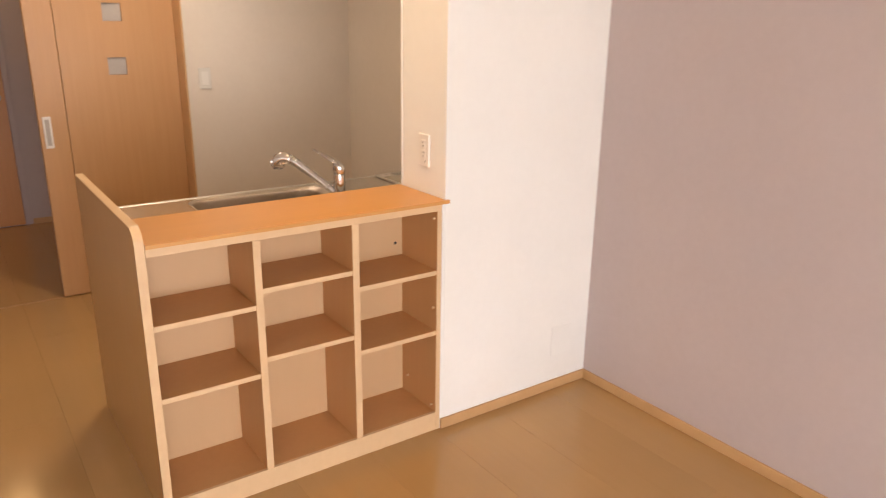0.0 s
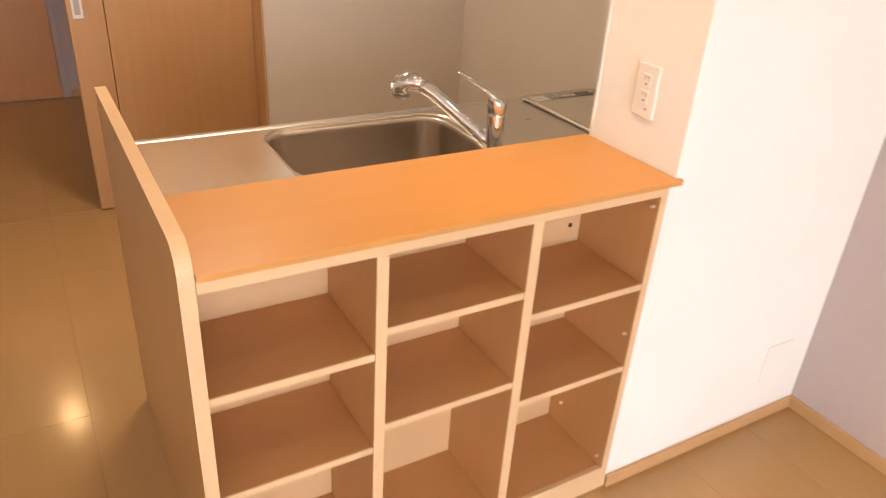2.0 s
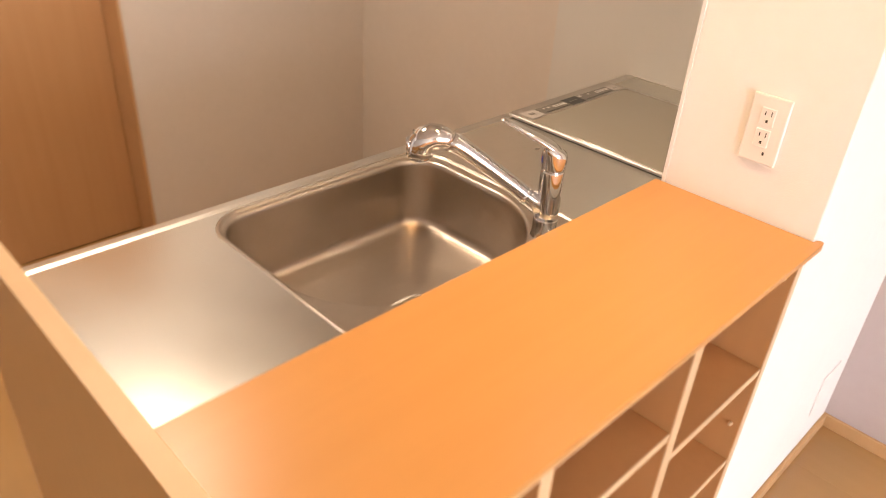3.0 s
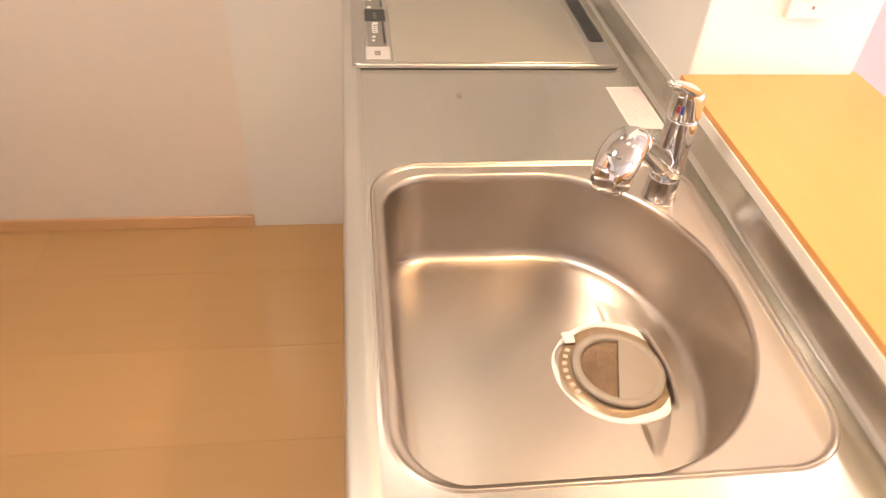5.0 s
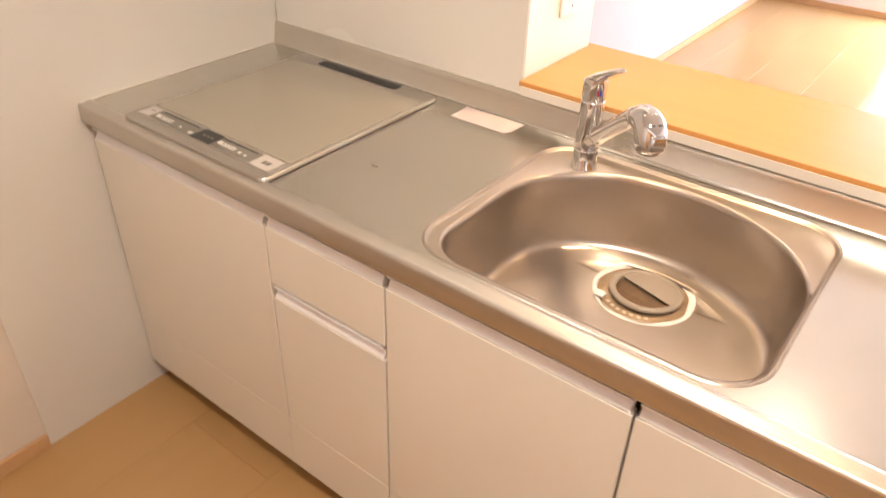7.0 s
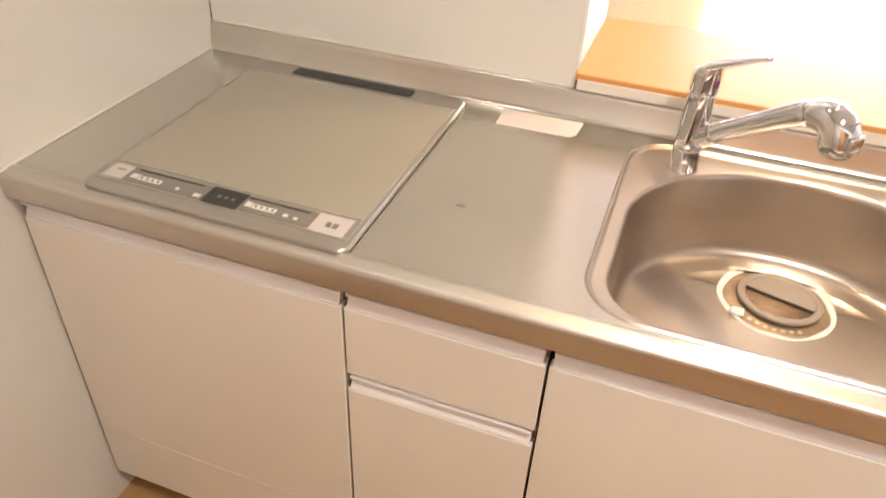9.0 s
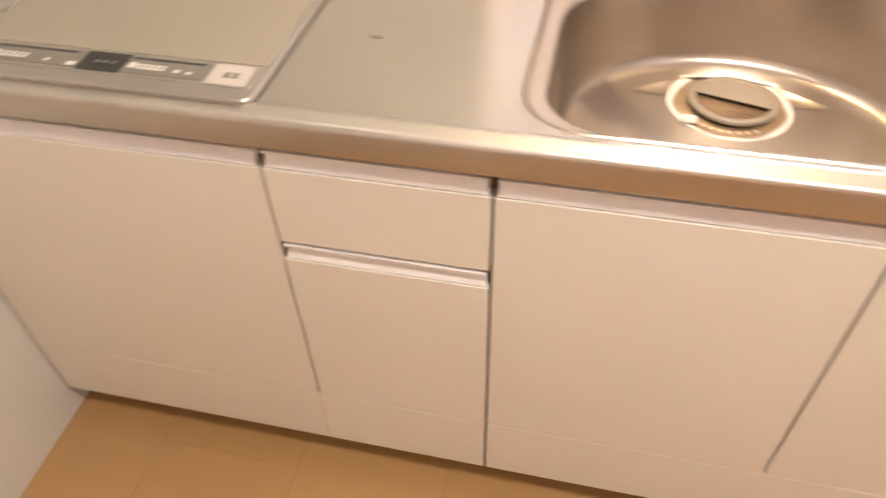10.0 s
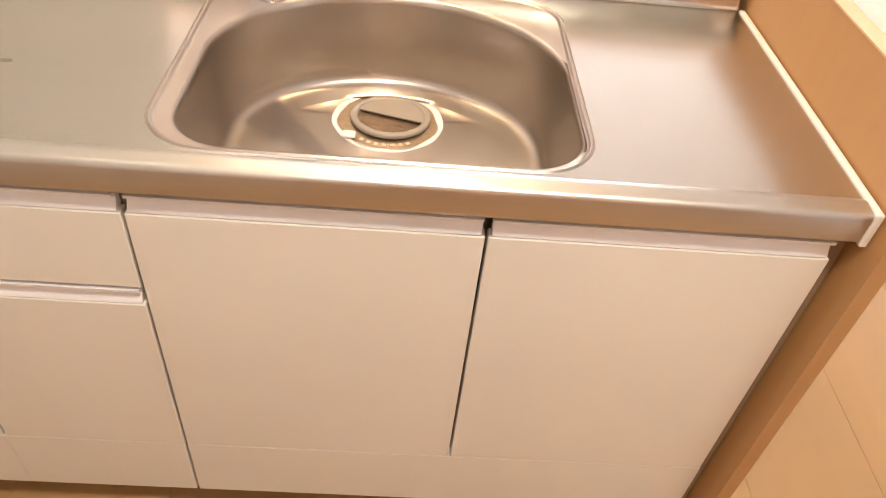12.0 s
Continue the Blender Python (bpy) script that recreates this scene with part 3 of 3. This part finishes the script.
bpart("top_caulk", worktop, SEAL, 1.094, WX1 - 0.002, 0.3023, 0.3062, 0.9178, 0.9212, 0.001, "pale caulk line above the upstand")

# drain with its lid
DZ = 0.6895
drain = thing("drain_cover", (DC[0], DC[1], DZ), "round drain lid under brownish clear film with a pale rim", "drain cover")
wob = [1 + 0.006 * math.sin(5 * a + 1) + 0.003 * math.sin(11 * a) for a in [2 * math.pi * k / 64 for k in range(64)]]


def wavy(r, z, narrow=0.0):
    pts = []
    for k, w in enumerate(wob):
        c, n = math.cos(2 * math.pi * k / 64), math.sin(2 * math.pi * k / 64)
        rr = r * w + narrow * (0.5 + 0.5 * n) * (1 + 0.25 * math.sin(7 * k / 10))
        pts.append((DC[0] + rr * c, DC[1] + rr * n, DZ + z))
    return pts


part("rim", shifted(loft([wavy(0.0975, -0.004), wavy(0.0975, 0.0012), wavy(0.0965, 0.0026), wavy(0.0805, 0.0030, 0.0125), wavy(0.0800, 0.0006, 0.0125)]), drain), RIMPAPER, drain, "uneven pale paper rim", True)
part("base_disc", shifted(lathe((*DC, DZ - 0.002), [(0.0915, 0), (0.0905, 0.0028), (0.060, 0.005), (0.03, 0.0045)], 48), drain), LIDBROWN, drain, "shiny brown film-covered disc", True)
lid_c = (DC[0] - 0.004, DC[1] + 0.001)
hinge = Vector((*lid_c, DZ + 0.006))
tilt = Matrix.Translation(hinge) @ Matrix.Rotation(radians(3), 4, "X") @ Matrix.Translation(-hinge)
bm = loft([circle((*lid_c, DZ + z), r, 56) for r, z in ((0.0565, 0.004), (0.0670, 0.004), (0.0695, 0.0055), (0.0702, 0.0105), (0.0685, 0.0128), (0.0610, 0.0130), (0.0580, 0.0118), (0.0565, 0.009), (0.0565, 0.004))])
bm.transform(tilt)
part("lid", shifted(bm, drain), LIDGREY, drain, "grey ring-shaped lid", True)


def half_moon(a0, a1, r, z, dz, squash=1.0):
    pts = [(r * math.cos(a), r * math.sin(a) * squash) for a in [radians(a0 + (a1 - a0) * k / 24) for k in range(25)]]
    bm = loft([[(lid_c[0] + x, lid_c[1] + y, z) for x, y in pts], [(lid_c[0] + x, lid_c[1] + y, z + dz) for x, y in pts]], cap_first=True, cap_last=True)
    bm.transform(tilt)
    return bm


part("plate", shifted(half_moon(164, 344, 0.0575, DZ + 0.0085, 0.0025), drain), LIDGREY, drain, "flat grey half of the lid")
part("opening", shifted(half_moon(-12, 160, 0.0560, DZ + 0.0050, 0.0006, 0.99), drain), LIDDARK, drain, "dark gap under the lid")
bpart("tab", drain, RIMPAPER, DC[0] + 0.052, DC[0] + 0.074, DC[1] + 0.052, DC[1] + 0.070, DZ + 0.004, DZ + 0.010, 0.002, "small pale pull tab")
for k in range(7):
    a = radians(58 + 10 * k)
    mk = part("print_mark", box(-0.0035, 0.0035, -0.0034, 0.0034, 0, 0.0009), FILMPRINT, drain)
    mk.matrix_local = pose(0.0785 * math.cos(a), 0.0785 * math.sin(a), 0.0022, 0, 0, math.degrees(a))

# tap
tap = thing("mixer_tap", (0.868, 0.412, WZ - 0.0046), "shiny chrome single-lever mixer tap with a pull-out head", "tap")
TB = Vector((0.868, 0.412, WZ - 0.0046))
dirn = Vector((-0.186, 0.167, 0)).normalized()
part("base", shifted(lathe(TB, [(0.0265, 0.0), (0.0265, 0.004), (0.0245, 0.007), (0.0240, 0.040), (0.0235, 0.042)], 40), tap), CHROME, tap, "", True)
part("body", shifted(lathe(TB, [(0.0232, 0.0425), (0.0232, 0.06), (0.0225, 0.140), (0.0220, 0.1435)], 40), tap), CHROME, tap, "", True)
part("cap", shifted(loft([[(TB.x + r * math.cos(a) + sh * dirn.x, TB.y + r * math.sin(a) + sh * dirn.y, TB.z + h + sl * r * (math.cos(a) * dirn.x + math.sin(a) * dirn.y)) for a in [2 * math.pi * k / 40 for k in range(40)]]
      for r, h, sh, sl in ((0.0225, 0.1445, 0, 0), (0.0235, 0.148, 0, 0), (0.0238, 0.175, 0.0, 0.25), (0.0225, 0.186, 0.001, 0.4), (0.017, 0.191, 0.003, 0.5), (0.006, 0.193, 0.004, 0.5))], cap_first=True, cap_last=True), tap), CHROME, tap, "", True)
lp = [TB + dirn * s + Vector((0, 0, h)) for s, h in ((-0.012, 0.176), (0.006, 0.187), (0.03, 0.201), (0.06, 0.2165), (0.083, 0.2285), (0.098, 0.235), (0.106, 0.2365))]
part("lever", shifted(tube(lp, [0.012, 0.0210, 0.0185, 0.0145, 0.0115, 0.0100, 0.0060], 24, 0.46), tap), CHROME, tap, "", True)
turn = dirn.to_track_quat("Z", "Y").to_matrix().to_4x4()
for nm, mat, side, words in (("red_mark", RED, -0.0028, "red temperature mark"), ("blue_mark", BLUE, 0.0028, "blue temperature mark")):
    mk = part(nm, box(-0.0022, 0.0022, -0.006, 0.006, -0.0008, 0.0010, 0.0004), mat, tap, words)
    mk.matrix_local = Matrix.Translation(dirn * 0.0232 + Vector((-dirn.y, dirn.x, 0)) * side + Vector((0, 0, 0.164))) @ turn
sp = [TB + dirn * s + Vector((0, 0, h)) for s, h in ((0.004, 0.052), (0.03, 0.076), (0.07, 0.107), (0.12, 0.144), (0.165, 0.176), (0.185, 0.188), (0.197, 0.193))]
part("spout", shifted(tube(sp, [0.0185, 0.0178, 0.0165, 0.0165, 0.0175, 0.0190, 0.0195], 32), tap), CHROME, tap, "", True)
cuff = [TB + dirn * s + Vector((0, 0, h)) for s, h in ((0.044, 0.0868), (0.047, 0.0892), (0.050, 0.0915))]
part("cuff", shifted(tube(cuff, [0.0178, 0.0184, 0.0176], 32), tap), CHROME, tap, "", True)
knob = part("knob", lathe((0, 0, 0), [(0.006, 0), (0.006, 0.004), (0.0045, 0.0065), (0.002, 0.0075)], 16), CHROME, tap, "", True)
knob.matrix_local = Matrix.Translation(dirn * 0.0215 + Vector((0, 0, 0.094))) @ turn
hp = [TB + dirn * s + Vector((0, 0, h)) for s, h in ((0.192, 0.1915), (0.202, 0.1955), (0.214, 0.1985), (0.227, 0.1985), (0.238, 0.1935), (0.245, 0.185), (0.248, 0.175), (0.2485, 0.164), (0.2485, 0.160))]
spray = part("spray_head", shifted(tube(hp, [0.0188, 0.0210, 0.0235, 0.0255, 0.0262, 0.0262, 0.0258, 0.0250, 0.0225], 36), tap), CHROME, tap, "", True)
part("nozzle", shifted(lathe(TB + dirn * 0.2485 + Vector((0, 0, 0.1555)), [(0.0185, 0), (0.0200, 0.002), (0.0205, 0.007)], 32), tap), GREY, spray, "grey perforated nozzle")
face = part("selector", box(-0.0145, 0.0145, -0.0135, 0.0135, -0.004, 0.0030, 0.003, 2), CHROME, spray, "flat chrome selector button", True)
face.matrix_local = Matrix.Translation(dirn * 0.2715 + Vector((0, 0, 0.179))) @ turn
for side in (-0.006, 0.006):
    dot = part("button", lathe((0, 0, 0), [(0.0036, 0), (0.0036, 0.0022), (0.002, 0.003)], 14), GREY, spray, "", True)
    dot.matrix_local = Matrix.Translation(dirn * 0.2605 + Vector((-dirn.y, dirn.x, 0)) * side + Vector((0, 0, 0.2055))) @ Matrix.Rotation(radians(-30), 4, Vector((-dirn.y, dirn.x, 0)))

# hob
HX0, HX1, HB0, HB1, HZ = 1.287, 1.744, 0.348, 0.882, WZ + 0.0005
hob = thing("induction_hob", ((HX0 + HX1) / 2, 0.61, HZ), "flush beige glass induction hob with a silver frame", "hob")


def rounded(x0, x1, y0, y1, r, z, n=8):
    pts = []
    for cx_, cy_, a0 in ((x1 - r, y1 - r, 0), (x0 + r, y1 - r, 90), (x0 + r, y0 + r, 180), (x1 - r, y0 + r, 270)):
        for k in range(n + 1):
            a = math.radians(a0 + 90 * k / n)
            pts.append((cx_ + r * math.cos(a), cy_ + r * math.sin(a), z))
    return pts


def slab(x0, x1, y0, y1, r, z0, z1, ch=0.002, n=6):
    return loft([rounded(x0, x1, y0, y1, r, z0, n), rounded(x0, x1, y0, y1, r, z1 - ch, n), rounded(x0 + ch, x1 - ch, y0 + ch, y1 - ch, max(r - ch, 0.001), z1, n)], cap_first=True, cap_last=True)


part("base_seam", shifted(slab(HX0 + 0.003, HX1 - 0.003, HB0 + 0.003, HB1 - 0.003, 0.016, HZ, HZ + 0.0012, 0.0003), hob), BLACK, hob)
part("frame", shifted(slab(HX0, HX1, HB0, HB1, 0.018, HZ + 0.0012, HZ + 0.0095, 0.0022), hob), HOBMETAL, hob, "silver metal frame")
part("glass_plate", shifted(slab(HX0 + 0.0085, HX1 - 0.0085, 0.398, 0.803, 0.003, HZ + 0.0096, HZ + 0.0106, 0.0008, 3), hob), HOBGLASS, hob, "plain beige-grey glass plate")
vent = part("vent_grille", shifted(slab(1.392, 1.655, 0.353, 0.386, 0.008, HZ + 0.0096, HZ + 0.0108, 0.0008), hob), BLACK, hob, "black slotted vent grille")
for k in range(44):
    bpart("slat", vent, SLAT, 1.400 + k * 0.0057, 1.4026 + k * 0.0057, 0.357, 0.382, HZ + 0.0108, HZ + 0.0120, 0)
ctl = part("control_panel", shifted(slab(HX0 + 0.0085, HX1 - 0.0085, 0.8045, 0.857, 0.004, HZ + 0.0096, HZ + 0.0104, 0.0006, 3), hob), HOBMETAL, hob, "silver touch control strip")
CTZ = HZ + 0.0105


def mark_on(mat, x0, x1, y0, y1, name="print_mark", dz=0.0):
    bpart(name, ctl, mat, x0, x1, y0, y1, CTZ + dz, CTZ + 0.0004 + dz, 0)


for x0, x1 in ((1.362, 1.482), (1.545, 1.690)):
    mark_on(GREY, x0, x1, 0.812, 0.850, "touch_field")
mark_on(BLACK, 1.482, 1.545, 0.809, 0.853, "display")
mark_on(TAG, 1.305, 1.361, 0.808, 0.854, "paper_tag")
mark_on(TAG, 1.692, 1.728, 0.812, 0.850, "paper_tag")
for x0, x1 in ((1.375, 1.478), (1.560, 1.680)):
    mark_on(BLACK, x0, x1, 0.814, 0.8175, dz=0.0005)
for x0, x1, y0, y1 in ((1.424, 1.464, 0.828, 0.839), (1.466, 1.476, 0.826, 0.838), (1.385, 1.392, 0.835, 0.841), (1.402, 1.410, 0.833, 0.840),
                       (1.626, 1.668, 0.830, 0.841), (1.670, 1.682, 0.828, 0.840), (1.590, 1.597, 0.836, 0.842), (1.550, 1.562, 0.838, 0.847)):
    mark_on(PALE, x0, x1, y0, y1, dz=0.0005)
for k in range(4):
    mark_on(GREY, 1.4275 + k * 0.0095, 1.4315 + k * 0.0095, 0.831, 0.836, dz=0.001)
    mark_on(GREY, 1.6295 + k * 0.0100, 1.634 + k * 0.0100, 0.833, 0.838, dz=0.001)
for x0, x1, y0, y1 in ((1.322, 1.330, 0.826, 0.838), (1.333, 1.341, 0.826, 0.838), (1.700, 1.716, 0.824, 0.827)):
    mark_on(GREY, x0, x1, y0, y1, dz=0.0005)
for x in (1.496, 1.508, 1.520):
    mark_on(GREY, x, x + 0.006, 0.828, 0.834, dz=0.0005)

# paper label on the steel
lab = thing("paper_label", (1.135, 0.362, WZ + 0.0003), "small printed white notice label stuck on the worktop", "label")
bm = bmesh.new()
shape = [(1.215, 0.334), (1.140, 0.3325), (1.059, 0.331), (1.0605, 0.352), (1.063, 0.384), (1.073, 0.397), (1.130, 0.3985), (1.213, 0.400), (1.2135, 0.365)]
loft([[(x, y, WZ + 0.0003) for x, y in shape], [(x, y, WZ + 0.0009) for x, y in shape]], cap_first=True, cap_last=True, bm=bm)
part("sheet", shifted(bm, lab), PAPER, lab)
for k in range(9):
    bpart("text_line", lab, INK, 1.100 if k % 3 else 1.090, 1.204, 0.339 + k * 0.0062, 0.341 + k * 0.0062, WZ + 0.0009, WZ + 0.0012, 0)

# outlets and switch
outlet = thing("wall_outlet", (1.0915, 0.137, 1.117), "cream double wall outlet plate with ground pins", "outlet")
part("plate", shifted(box(1.0845, 1.0915, 0.103, 0.171, 1.056, 1.178, 0.003, 2), outlet), PLASTIC, outlet)
for zc in (1.141, 1.103):
    s_ = bpart("socket", outlet, PLASTIC, 1.0825, 1.0848, 0.124, 0.150, zc - 0.016, zc + 0.016, 0.001)
    for y0, y1, z0, z1 in ((0.1300, 0.1316, 0.002, 0.011), (0.1410, 0.1426, 0.003, 0.010), (0.1345, 0.1385, -0.010, -0.005)):
        bpart("slot", s_, DARK, 1.0821, 1.0826, y0, y1, zc + z0, zc + z1, 0)
bpart("earth_hole", outlet, DARK, 1.0840, 1.0846, 0.1255, 0.129, 1.073, 1.079, 0)
blank = thing("blank_plate", (1.735, 0, 0.235), "flat white blank cover plate on the white wall", "wall plate")
part("plate", shifted(box(1.675, 1.795, -0.004, -0.0005, 0.165, 0.303, 0.0015), blank), WALLPAPER, blank)
sw = thing("light_switch", (0.945, YN, 1.24), "flat white light switch plate on the wall", "switch")
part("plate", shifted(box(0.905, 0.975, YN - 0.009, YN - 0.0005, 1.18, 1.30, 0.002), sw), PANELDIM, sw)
part("rocker", shifted(box(0.92, 0.96, YN - 0.012, YN - 0.0092, 1.20, 1.28, 0.001), sw), PANEL, sw)

# ---- floorboards ----
PW, PL, JX = 0.3055, 1.818, -0.47
meshes = {}
floor_ob = thing("floor", (0, 0, 0), "glossy orange-brown laminate floorboards in long planks", "floor", kind="structure")


def plank(x0, x1, y0, y1):
    key = (round(x1 - x0, 4), round(y1 - y0, 4))
    if key not in meshes:
        g = 0.0002
        b = box(-key[0] / 2 + g, key[0] / 2 - g, -key[1] / 2 + g, key[1] / 2 - g, -0.0125, 0, 0.0005)
        me = bpy.data.meshes.new("plank")
        b.to_mesh(me)
        b.free()
        me.materials.append(FLOOR)
        meshes[key] = me
    ob = new("plank", meshes[key])
    ob.location = ((x0 + x1) / 2, (y0 + y1) / 2, 0)
    ob.parent = floor_ob


k0 = math.floor((X0 - JX) / PW)
for k in range(k0, 10):
    xa_, xb_ = max(JX + k * PW, X0), min(JX + (k + 1) * PW, X1)
    if xb_ - xa_ < 0.005:
        continue
    y = 0.925 - 4 * PL - (PL / 2 if k % 2 else 0.0)
    while y < HY:
        ya, yb = max(y, Y0), min(y + PL, HY)
        if yb - ya > 0.01:
            plank(xa_, xb_, ya, yb)
        y += PL
